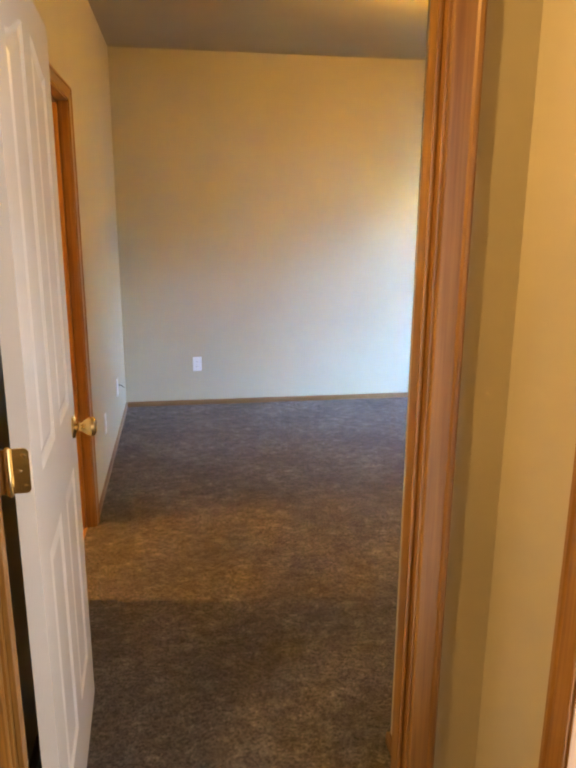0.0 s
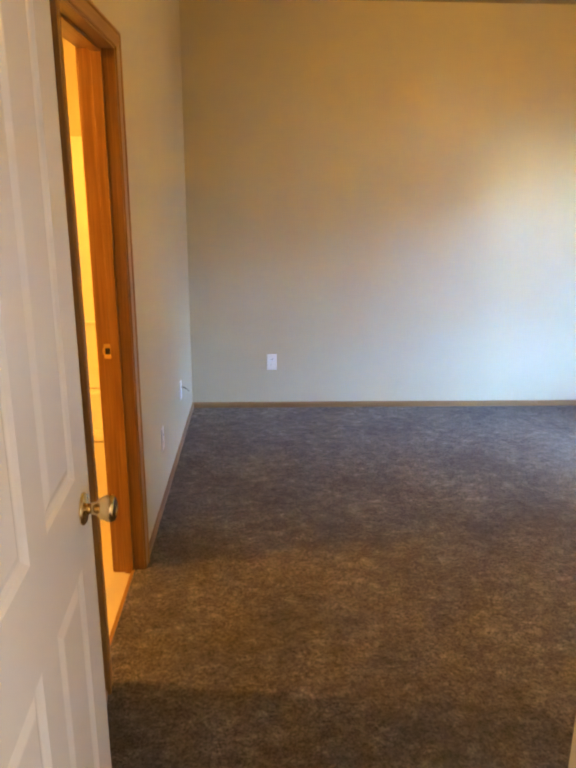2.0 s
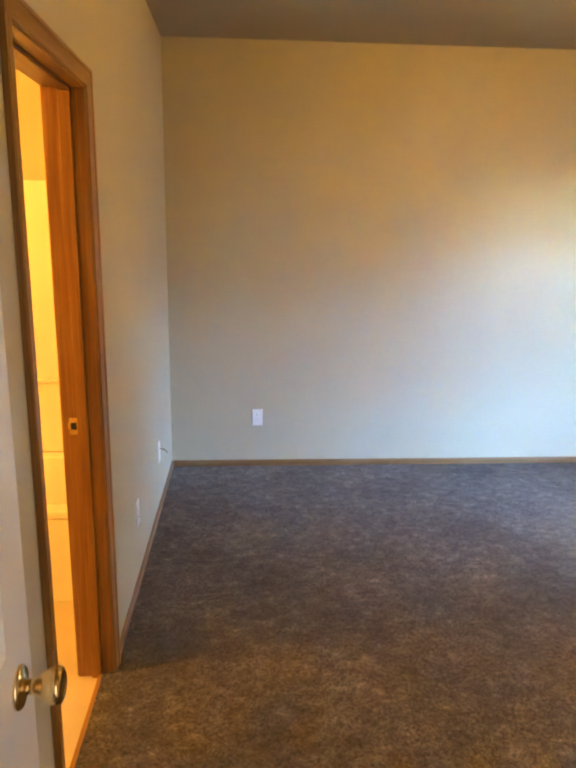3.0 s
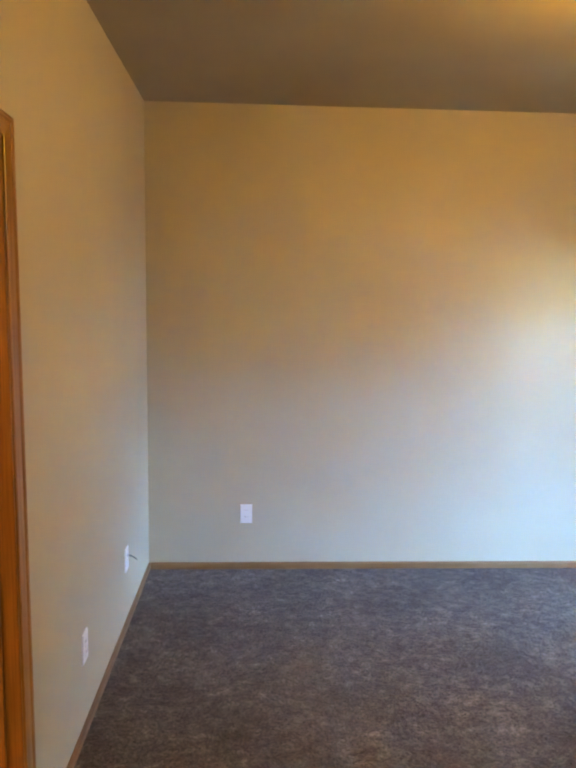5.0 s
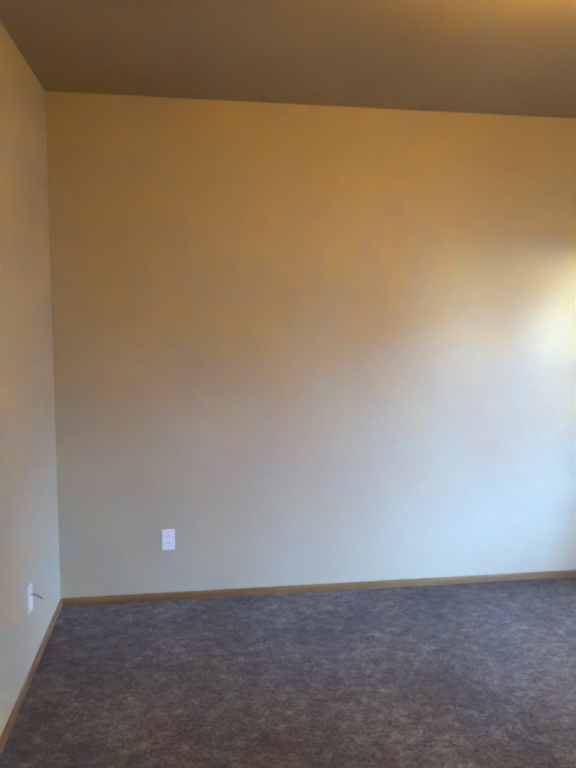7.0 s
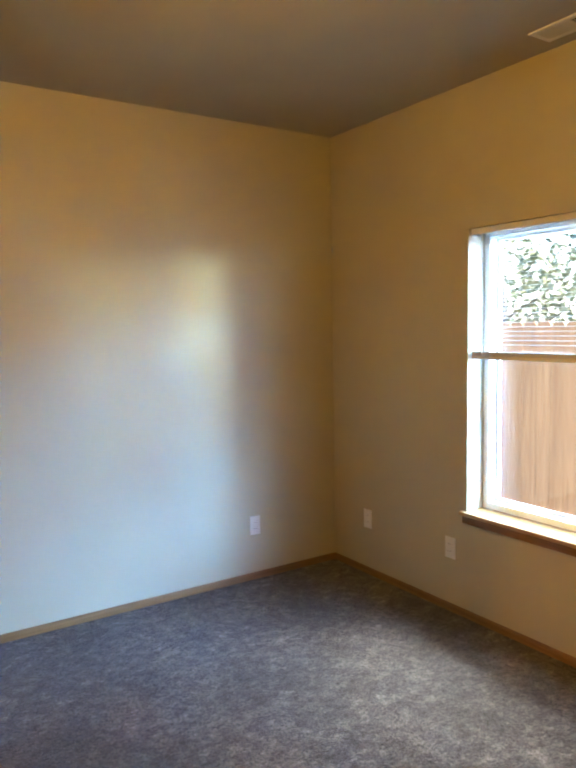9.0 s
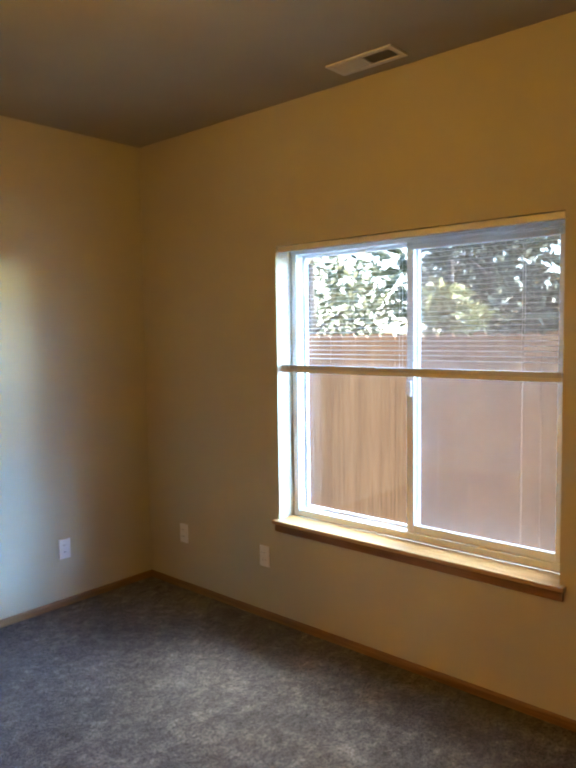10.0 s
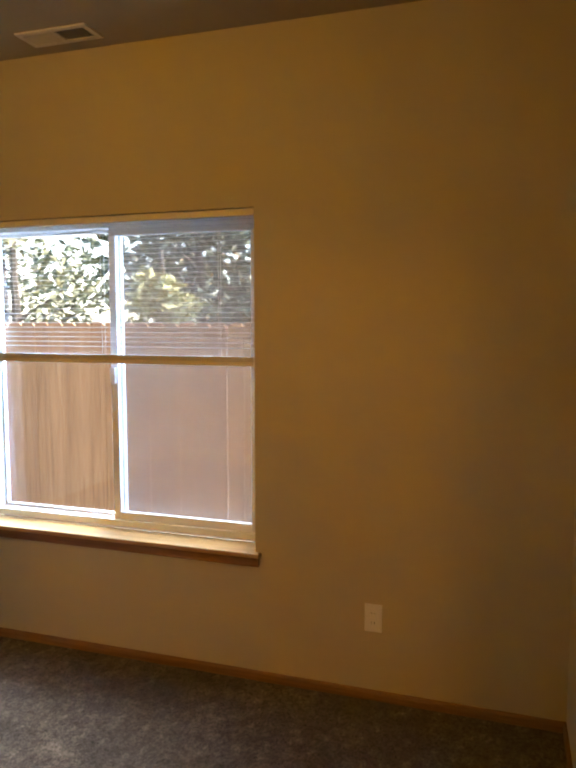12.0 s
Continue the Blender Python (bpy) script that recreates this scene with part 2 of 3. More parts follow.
structure("floor", [(-0.04, W, CORNER[1], 0, -0.06, PILE), (-0.04, CORNER[0], DOOR_IN, CORNER[1], -0.06, PILE), (HALL_W, HALL_E, SOUTH, DOOR_IN, -0.06, PILE), (HALL_E, 3.2, -6.48, HALL_B + 0.2, -0.06, PILE)], carpet, "taupe brown cut-pile carpet with worn lighter patches", "floor")
structure("floor_bath", [(BATH_W, -0.04, -3.6, TUB_Y + 0.8, -0.06, 0.004)], vinyl_floor, "pale vinyl bathroom floor", "floor")
structure("trim", [(-0.05, -0.036, BATH_A + 0.02, BATH_B - 0.02, -0.01, 0.019)], oak_y, "stained wooden threshold strip in the doorway", "threshold")


shingle = painted("roof_shingle", (0.07, 0.065, 0.06), (0.11, 0.1, 0.095), 0.9, 0.01, 30)
# unseen roof, added so that its deep eave keeps sun out of the window
bm = bmesh.new()
eave, ridge, rz = OUT + 0.7, 0.5, 4.6
for y in (SOUTH - 0.6, 0.6):
    for x, z in ((eave, H + 0.2), (ridge, rz), (2 * ridge - eave, H + 0.2)):
        bm.verts.new((x, y, z))
bm.verts.ensure_lookup_table()
v = bm.verts
for f in ((0, 1, 4, 3), (1, 2, 5, 4), (2, 0, 3, 5), (0, 2, 1), (3, 4, 5)):
    bm.faces.new([v[k] for k in f])
tagged(new("roof", mesh_from("roof", bm, shingle)), "unseen dark shingled gable roof, its soffit added to shade the window", "roof", kind="structure")


# ---- baseboards ----
def baseboard(a, b, normal, mat, label="stained wooden baseboard along the carpet"):
    """A board from a to b along a wall whose face looks along normal."""
    a, b, nrm = Vector((*a, 0)), Vector((*b, 0)), Vector((*normal, 0))
    bm = bmesh.new()
    prof = [(0.0, 0.0), (0.011, 0.0), (0.011, 0.044), (0.008, 0.053), (0.004, 0.057), (0.0, 0.057)]
    ends = [[bm.verts.new(p + nrm * d + Vector((0, 0, z))) for d, z in prof] for p in (a, b)]
    k = len(prof)
    for i in range(k):
        bm.faces.new((ends[0][i], ends[0][(i + 1) % k], ends[1][(i + 1) % k], ends[1][i]))
    bm.faces.new(ends[0])
    bm.faces.new(ends[1][::-1])
    return tagged(new("baseboard", mesh_from("baseboard", bm, mat)), label, "baseboard", kind="structure")


CAS = 0.063
baseboard((0.011, 0), (2.55, 0), (0, -1), base_x)
baseboard((2.552, 0), (W - 0.011, 0), (0, -1), base_x)
baseboard((0, 0), (0, BATH_B + CAS), (1, 0), base_y)
baseboard((0, BATH_A - CAS), (0, DOOR_IN), (1, 0), base_y)
baseboard((W, 0), (W, CORNER[1]), (-1, 0), base_y)
baseboard((CORNER[0] - 0.011, CORNER[1]), (W - 0.011, CORNER[1]), (0, 1), base_x)
baseboard((CORNER[0], DOOR_IN), (CORNER[0], CORNER[1]), (-1, 0), base_y)
baseboard((HALL_E, DOOR_OUT), (HALL_E, HALL_B + CAS), (-1, 0), base_y)
baseboard((HALL_W, DOOR_OUT), (HALL_W, SOUTH), (1, 0), base_y)


# ---- door frames ----
def door_frame(m, width, height, depth, mats, label, stop_at, sides=(1, 1)):
    """In its own axes: opening along x from 0 to width, wall from y = 0 to depth."""
    fr = thing("door_frame", m, label, "door frame", kind="structure")
    along, up = mats
    t = 0.018
    boxpart("jamb", (-0.001, t, -0.004, depth + 0.004, 0, height), up, fr, 0.0015)
    boxpart("jamb", (width - t, width + 0.001, -0.004, depth + 0.004, 0, height), up, fr, 0.0015)
    boxpart("head_jamb", (t, width - t, -0.004, depth + 0.004, height - t, height + 0.001), along, fr, 0.0015)
    s0, s1 = stop_at
    boxpart("stop", (t, t + 0.011, s0, s1, 0, height - t), up, fr, 0.002)
    boxpart("stop", (width - t - 0.011, width - t, s0, s1, 0, height - t), up, fr, 0.002)
    boxpart("stop", (t + 0.011, width - t - 0.011, s0, s1, height - t - 0.011, height - t), along, fr, 0.002)
    prof = [(-0.012, 0.0), (-0.012, 0.008), (-0.008, 0.0105), (0.029, 0.0125), (0.033, 0.0165), (0.04, 0.0175), (0.0445, 0.014), (0.0445, 0.0)]
    for side, use in enumerate(sides):
        if not use:
            continue
        y0, sgn = (0.0, -1) if side == 0 else (depth, 1)
        stations = []
        for foot, px, sx in ((True, 0, -1), (False, 0, -1), (False, width, 1), (True, width, 1)):
            stations.append([(px + sx * o, y0 + sgn * d, 0.0 if foot else height + o) for o, d in prof])
        for name, a, b, mat in (("casing", 0, 1, up), ("head_casing", 1, 2, along), ("casing", 2, 3, up)):
            bm = bmesh.new()
            va, vb = [bm.verts.new(p) for p in stations[a]], [bm.verts.new(p) for p in stations[b]]
            k = len(prof)
            for i in range(k):
                bm.faces.new((va[i], va[(i + 1) % k], vb[(i + 1) % k], vb[i]))
            bm.faces.new(va)
            bm.faces.new(vb[::-1])
            part(name, bm, mat, fr)
    return fr


entry_frame = door_frame(pose(OPEN_A, DOOR_OUT, 0), OPEN_B - OPEN_A, HEAD, DOOR_IN - DOOR_OUT, (oak_x, oak_z),
                         "orange stained wooden frame of the entry doorway", (0.012, 0.043))
bath_frame = door_frame(pose(0, BATH_A, 0, 0, 0, 90), BATH_B - BATH_A, HEAD, 0.12, (oak_x, oak_z),
                        "orange stained wooden frame of the bathroom doorway", (0.04, 0.075))
hall_frame = door_frame(pose(HALL_E + 0.12, HALL_A, 0, 0, 0, 90), HALL_B - HALL_A, HEAD, 0.12, (oak_x, oak_z),
                        "stained wooden frame of an open hallway side door", (0.04, 0.07))


def panel_door(m, width, label):
    """Hinged at the origin, leaf along +y, thickness along +x."""
    door = thing("door_1", m, label, "door", kind="structure")
    th, z0, z1, y0 = 0.035, 0.024, 2.012, 0.003
    y1 = y0 + width
    st, mull = 0.112, 0.096
    c0, c1 = y0 + st, y1 - st
    mid = (c0 + c1) / 2
    cols = ((c0, mid - mull / 2), (mid + mull / 2, c1))
    rows = ((0.235, 0.85), (1.035, 1.925))
    ARCH = 0.055

    def dip(y, ya, yb):
        """How far the top of an upper panel lies below its crown, which is at the door's middle."""
        f = (y - ya) / (yb - ya)
        f = f if ya < mid - mull else 1 - f
        return ARCH * (1 - (3 * f * f - 2 * f ** 3))

    def outline(ya, yb, za, zb, inset):
        pts = [(ya + inset, za + inset), (yb - inset, za + inset)]
        if zb < 1.0:
            return pts + [(yb - inset, zb - inset), (ya + inset, zb - inset)]
        for k in range(11):
            y = yb - inset + (ya - yb + 2 * inset) * k / 10
            pts.append((y, zb - inset - dip(y, ya, yb)))
        return pts

    bm = bmesh.new()
    for ya, yb in cols:
        for k in range(10):
            a, b = ya + (yb - ya) * k / 10, ya + (yb - ya) * (k + 1) / 10
            low = [bm.verts.new((x, y, rows[1][1] - dip(y, ya, yb))) for x in (0, th) for y in (a, b)]
            high = [bm.verts.new((x, y, rows[1][1])) for x in (0, th) for y in (a, b)]
            for q in ((low[0], low[1], low[3], low[2]), (low[0], low[1], high[1], high[0]), (low[2], low[3], high[3], high[2])):
                bm.faces.new(q)
    box(bm, 0, th, y0, c0, z0, z1)
    box(bm, 0, th, c1, y1, z0, z1)
    box(bm, 0, th, mid - mull / 2, mid + mull / 2, rows[0][0], rows[1][1])
    for a, b in ((z0, rows[0][0]), (rows[0][1], rows[1][0]), (rows[1][1], z1)):
        if (a, b) == (rows[0][1], rows[1][0]):
            box(bm, 0, th, c0, cols[0][1], a, b)
            box(bm, 0, th, cols[1][0], c1, a, b)
        else:
            box(bm, 0, th, c0, c1, a, b)
    leaf = part("leaf", bm, white_paint, door)
    for ya, yb in cols:
        for za, zb in rows:
            bm = bmesh.new()
            for face, sgn in ((0.0, 1), (th, -1)):
                rings = []
                for inset, deep in ((0.0, 0.0), (0.008, 0.0055), (0.016, 0.0075), (0.022, 0.0075), (0.04, 0.002), (0.044, 0.0015)):
                    x = face + sgn * deep
                    rings.append([bm.verts.new((x, a, b)) for a, b in outline(ya, yb, za, zb, inset)])
                for r, s in zip(rings, rings[1:]):
                    for k in range(len(r)):
                        bm.faces.new((r[k], r[(k + 1) % len(r)], s[(k + 1) % len(r)], s[k]))
                bm.faces.new(rings[-1])
            part("panel", bm, white_paint, door, "raised moulded white panel")
    for hz in (0.25, 1.08, 1.83):
        bm = bmesh.new()
        plate = [(-0.001, -0.0445), (-0.001, 0.0445)]
        for cx, cz, a0 in ((0.021, 0.0345, 90), (0.021, -0.0345, 0)):
            plate += [(cx + 0.01 * math.cos(radians(a0 - 15 * k)), cz + 0.01 * math.sin(radians(a0 - 15 * k))) for k in range(7)]
        sides = [[bm.verts.new((px, py, hz + pz)) for px, pz in plate] for py in (y0 - 0.0025, y0 + 0.001)]
        bm.faces.new(sides[0])
        bm.faces.new(sides[1][::-1])
        for k in range(len(plate)):
            bm.faces.new((sides[0][k], sides[0][k - 1], sides[1][k - 1], sides[1][k]))
        box(bm, -0.0235, -0.007, -0.003, -0.0005, hz - 0.0445, hz + 0.0445, 0.001)
        hinge = part("hinge", bm, brass, door, "brass butt hinge")
        bm = bmesh.new()
        lathe(bm, [(0.0035, hz - 0.049), (0.0062, hz - 0.045), (0.0062, hz + 0.045), (0.0035, hz + 0.05)], "z", 14)
        bmesh.ops.translate(bm, verts=bm.verts, vec=(-0.006, -0.004, 0))
        part("pin", bm, brass, hinge, smooth=True)
        for sx, sz in ((0.022, 0.03), (0.012, 0.0), (0.022, -0.03)):
            bm = bmesh.new()
            lathe(bm, [(0.0042, 0), (0.0036, -0.001), (0.001, -0.0005)], "y", 10)
            bmesh.ops.translate(bm, verts=bm.verts, vec=(sx, y0 - 0.0026, hz + sz))
            part("screw", bm, brass, hinge, smooth=True)
    ky, kz = y1 - 0.07, 0.955
    for face, sgn in ((th, 1), (0.0, -1)):
        bm = bmesh.new()
        lathe(bm, [(0.0325, 0), (0.0325, 0.003), (0.029, 0.007), (0.016, 0.009), (0.0125, 0.012)], "x", 28)
        for v in bm.verts:
            v.co = Vector((face + sgn * v.co.x, ky + v.co.y, kz + v.co.z))
        rose = part("rosette", bm, brass, door, "round polished brass rosette", True)
        bm = bmesh.new()
        lathe(bm, [(0.011, 0.011), (0.0115, 0.02), (0.014, 0.028), (0.021, 0.036), (0.0265, 0.047), (0.0275, 0.056), (0.0255, 0.062), (0.018, 0.0655), (0.0168, 0.0635), (0.004, 0.063)], "x", 28)
        for v in bm.verts:
            v.co = Vector((face + sgn * v.co.x, ky + v.co.y, kz + v.co.z))
        part("knob", bm, brass, door, "polished brass tulip knob", True)
    boxpart("latch_plate", (0.005, 0.03, y1 - 0.001, y1 + 0.0012, kz - 0.028, kz + 0.028), brass, door, 0.0005, "brass latch plate")
    boxpart("latch_bolt", (0.011, 0.024, y1, y1 + 0.011, kz - 0.009, kz + 0.009), brass, door, 0.002)
    return door


panel_door(pose(OPEN_A + 0.042, DOOR_IN + 0.008, 0, 0, 0, 2.6), 0.732, "white moulded panel door standing open on brass hinges")

# strike plate let into the bathroom jamb
strike = thing("strike_plate", pose(-0.088, BATH_B - 0.0185, 0.96), "brass strike plate on the bathroom door jamb", "strike plate")
bm = bmesh.new()
box(bm, -0.014, 0.014, -0.0015, 0.0, 0.012, 0.029, 0.0005)
box(bm, -0.014, 0.014, -0.0015, 0.0, -0.029, -0.012, 0.0005)
box(bm, -0.019, -0.009, -0.0015, 0.0, -0.012, 0.012, 0.0005)
box(bm, 0.009, 0.014, -0.0015, 0.0, -0.012, 0.012, 0.0005)
part("plate", bm, brass, strike)
# flat dark plate painted as the shade inside the latch hole
boxpart("latch_hole", (-0.009, 0.009, -0.0008, 0.0, -0.012, 0.012), hole_shade, strike)


# ---- outlets ----
def outlet(m, label, coax=False):
    """Plate in its x-z plane, looking along -y."""
    o = thing("coaxial_plate" if coax else "wall_outlet", m, label, "outlet", "" if coax else "wall outlets")
    bm = bmesh.new()
    prof = [(0.035, 0.057, 0.0), (0.035, 0.057, 0.003), (0.0325, 0.0545, 0.006)]
    rings = [[bm.verts.new((sx * w, -d, sz * h)) for sx, sz in ((-1, -1), (1, -1), (1, 1), (-1, 1))] for w, h, d in prof]
    for a, b in zip(rings, rings[1:]):
        for k in range(4):
            bm.faces.new((a[k], a[(k + 1) % 4], b[(k + 1) % 4], b[k]))
    bm.faces.new(rings[-1])
    bm.faces.new(rings[0][::-1])
    part("plate", bm, plate_white, o)
    if coax:
        bm = bmesh.new()
        lathe(bm, [(0.0075, 0.006), (0.0075, 0.009), (0.0048, 0.009), (0.0048, 0.017)], "y", 12)
        for v in bm.verts:
            v.co.y = -v.co.y
            v.co.z += 0.018
        part("connector", bm, chrome, o, "threaded metal connector")
        bm = bmesh.new()
        path = [(0, -0.016, 0.018), (0.0, -0.03, 0.014), (0.004, -0.042, 0.004), (0.01, -0.052, -0.008)]
        last = None
        for p in path:
            ring = [bm.verts.new((p[0] + 0.0035 * math.cos(a), p[1], p[2] + 0.0035 * math.sin(a))) for a in [k * math.pi / 4 for k in range(8)]]
            if last:
                for k in range(8):
                    bm.faces.new((last[k], last[(k + 1) % 8], ring[(k + 1) % 8], ring[k]))
            last = ring
        bm.faces.new(last)
        part("cable_stub", bm, cord_grey, o, "short grey cable stub", True)
    else:
        for dz in (0.0195, -0.0195):
            bm = bmesh.new()
            box(bm, -0.0165, 0.0165, -0.0078, -0.0058, dz - 0.014, dz + 0.014, 0.001)
            face = part("receptacle", bm, plate_white, o)
            for sx, hh in ((-0.0062, 0.0045), (0.0062, 0.0035)):
                boxpart("slot", (sx - 0.0011, sx + 0.0011, -0.0082, -0.0077, dz + 0.002 - hh, dz + 0.002 + hh), hole_shade, face)
    for dz in ((0.042, -0.042) if coax else (0.0,)):
        bm = bmesh.new()
        lathe(bm, [(0.003, 0.0058), (0.0026, 0.0068), (0.001, 0.007)], "y", 10)
        for v in bm.verts:
            v.co.y = -v.co.y
            v.co.z += dz
        part("screw", bm, plate_white, o, smooth=True)
    return o


OZ = 0.358
first = outlet(pose(0.579, 0, OZ), "white duplex outlet plate on the end wall")
tagged(copy_thing(first, pose(3.166, 0, OZ - 0.012)), "white duplex outlet plate near the dark corner")
tagged(copy_thing(first, pose(0, -1.52, OZ - 0.01, 0, 0, 90)), "white duplex outlet plate beside the bathroom door")
tagged(copy_thing(first, pose(W, -0.334, OZ, 0, 0, -90)), "white duplex outlet plate on the window wall")
tagged(copy_thing(first, pose(W, -1.005, OZ, 0, 0, -90)), "white duplex outlet plate below the window's end")
tagged(copy_thing(first, pose(W, -3.076, OZ, 0, 0, -90)), "white duplex outlet plate on the dim window wall")
outlet(pose(0, -0.70, OZ, 0, 0, 90), "white coaxial plate with a short cable stub", True)

# ---- ceiling vent ----
VX0, VX1, VY0, VY1 = 3.545, 3.682, -1.955, -1.625
vent = thing("ceiling_vent", pose((VX0 + VX1) / 2, (VY0 + VY1) / 2, H), "off-white metal ceiling register with open louvres", "vent")
hx, hy = (VX1 - VX0) / 2, (VY1 - VY0) / 2
bm = bmesh.new()
for d in ((-hx, -hx + 0.024, -hy, hy), (hx - 0.024, hx, -hy, hy), (-hx + 0.024, hx - 0.024, -hy, -hy + 0.024), (-hx + 0.024, hx - 0.024, hy - 0.024, hy), (-hx + 0.024, hx - 0.024, -0.006, 0.006)):
    box(bm, *d, -0.008, 0.0, 0.002)
part("frame", bm, metal_white, vent)
# flat dark sheet in place of the unlit duct behind the louvres
boxpart("duct_shade", (-hx + 0.02, hx - 0.02, -hy + 0.02, hy - 0.02, -0.0015, -0.0005), hole_shade, vent)
for k in range(22):
    y = -hy + 0.03 + k * (2 * hy - 0.06) / 21
    if abs(y) < 0.008:
        continue
    bm = bmesh.new()
    box(bm, -hx + 0.024, hx - 0.024, -0.0006, 0.0006, -0.0065, 0.0065)
    bmesh.ops.rotate(bm, verts=bm.verts, cent=(0, 0, 0), matrix=Matrix.Rotation(radians(50 if y > 0 else -50), 3, "X"))
    bmesh.ops.translate(bm, verts=bm.verts, vec=(0, y, -0.0055))
    part("louvre", bm, metal_white, vent)


# ---- ceiling lamps ----
def dome_lamp(place, r, label):
    d = thing("ceiling_lamp", Matrix.Translation(place), label, "ceiling lamp")
    bm = bmesh.new()
    lathe(bm, [(r * 0.9, 0.0), (r * 0.94, -0.012), (r * 0.9, -0.024), (r * 0.5, -0.024)], "z", 36)
    part("base", bm, brass, d, "brass ceiling pan", True)
    bm = bmesh.new()
    prof = [(r * math.cos(a), -0.03 - 0.09 * math.sin(a)) for a in [k * math.pi / 2 / 8 for k in range(8)]] + [(0.006, -0.12)]
    lathe(bm, prof, "z", 36)
    s = part("shade", bm, frosted, d, "frosted glass bowl, lit", True)
    s.visible_shadow = False
    bm = bmesh.new()
    lathe(bm, [(0.011, -0.118), (0.009, -0.126), (0.005, -0.133), (0.001, -0.135)], "z", 14)
    part("finial", bm, brass, d, "brass finial", True)


dome_lamp((1.92, -1.95, H), 0.16, "lit frosted ceiling lamp in the bedroom")
dome_lamp((-0.3, -4.83, H), 0.13, "lit frosted ceiling lamp in the hallway")

# ---- window ----
win = thing("window_1", pose(0, 0, 0), "white vinyl sliding window with two panes", "window", kind="structure")
fa, fb, fl, fh = WIN_A + 0.004, WIN_B - 0.004, WIN_LO + 0.004, WIN_HI - 0.004
FX0, FX1 = W + 0.115, OUT + 0.012
FW = 0.034
MID = -1.838
bm = bmesh.new()
for d in ((fa, fa + FW, fl, fh), (fb - FW, fb, fl, fh), (fa + FW, fb - FW, fh - FW, fh), (fa + FW, fb - FW, fl, fl + FW)):
    box(bm, FX0, FX1, *d, 0.003)
part("window_frame", bm, vinyl, win)
# fixed lite in the outer track
bm = bmesh.new()
ga, gb, gl, gh = MID - 0.012, fb - FW, fl + FW, fh - FW
for d in ((ga, ga + 0.03, gl, gh), (gb - 0.014, gb, gl, gh), (ga + 0.03, gb - 0.014, gl, gl + 0.014), (ga + 0.03, gb - 0.014, gh - 0.014, gh)):
    box(bm, OUT - 0.028, OUT - 0.004, *d, 0.002)
lite = part("fixed_lite", bm, vinyl, win)
boxpart("pane", (OUT - 0.018, OUT - 0.014, ga + 0.024, gb - 0.008, gl + 0.008, gh - 0.008), glass, lite).visible_shadow = False
# sliding sash in the inner track
bm = bmesh.new()
sa, sb, sl, sh = fa + FW - 0.004, MID + 0.024, fl + FW - 0.006, fh - FW + 0.006
for d in ((sa, sa + 0.03, sl, sh), (sb - 0.036, sb, sl, sh), (sa + 0.03, sb - 0.036, sl, sl + 0.042), (sa + 0.03, sb - 0.036, sh - 0.04, sh)):
    box(bm, FX0 + 0.012, FX0 + 0.04, *d, 0.003)
sash = part("sliding_sash", bm, vinyl, win)
boxpart("pane", (FX0 + 0.024, FX0 + 0.028, sa + 0.024, sb - 0.03, sl + 0.036, sh - 0.034), glass, sash).visible_shadow = False
boxpart("latch", (FX0 - 0.004, FX0 + 0.013, sb - 0.03, sb - 0.004, 1.255, 1.33), vinyl, sash, 0.004, "white sash latch")
boxpart("insect_screen", (OUT - 0.006, OUT - 0.0055, fa + FW, MID + 0.01, fl + FW, fh - FW), insect_screen, win, 0, "fine grey insect screen")

sill = thing("window_sill", pose(0, 0, 0), "stained wooden window sill with an apron below", "window sill", kind="structure")
boxpart("stool", (W - 0.032, FX0 + 0.002, WIN_A - 0.026, WIN_B + 0.028, WIN_LO - 0.02, WIN_LO), oak_skylit, sill, 0.004)
boxpart("apron", (W - 0.016, W, WIN_A - 0.018, WIN_B + 0.02, WIN_LO - 0.062, WIN_LO - 0.02), oak_shaded, sill, 0.003)

# ---- mini blind, half raised ----
BX = 3.8
blind = thing("mini_blind", pose(BX, (WIN_A + WIN_B) / 2, WIN_HI), "white aluminium mini blind, half raised, slats open", "blind")
hw = (WIN_B - WIN_A) / 2 - 0.006
boxpart("headrail", (-0.016, 0.014, -hw, hw, -0.03, -0.001), metal_white, blind, 0.002)
RAIL = 1.356 - WIN_HI
boxpart("bottom_rail", (-0.013, 0.013, -hw + 0.003, hw - 0.003, RAIL, RAIL + 0.016), metal_white, blind, 0.002)


def slat_mesh(tilt, crown):
    bm = bmesh.new()
    secs = []
    for k in range(5):
        s = (k / 4 - 0.5) * 0.025
        secs.append((s * math.cos(tilt), s * math.sin(tilt) + crown * (1 - (2 * s / 0.025) ** 2)))
    top = [[bm.verts.new((x, y, z)) for x, z in secs] for y in (-hw + 0.005, hw - 0.005)]
    for k in range(4):
        bm.faces.new((top[0][k], top[0][k + 1], top[1][k + 1], top[1][k]))
    bmesh.ops.solidify(bm, geom=list(bm.faces), thickness=0.0008)
    return mesh_from("slat", bm, blind_white)


PITCH = 0.0212
count = int((-0.034 - (RAIL + 0.04)) / PITCH)
hanging = slat_mesh(radians(4), 0.001)
bm = bmesh.new()
box(bm, -0.0125, 0.0125, -hw + 0.005, hw - 0.005, 0, 0.0008)
stacked = mesh_from("slat", bm, blind_white)
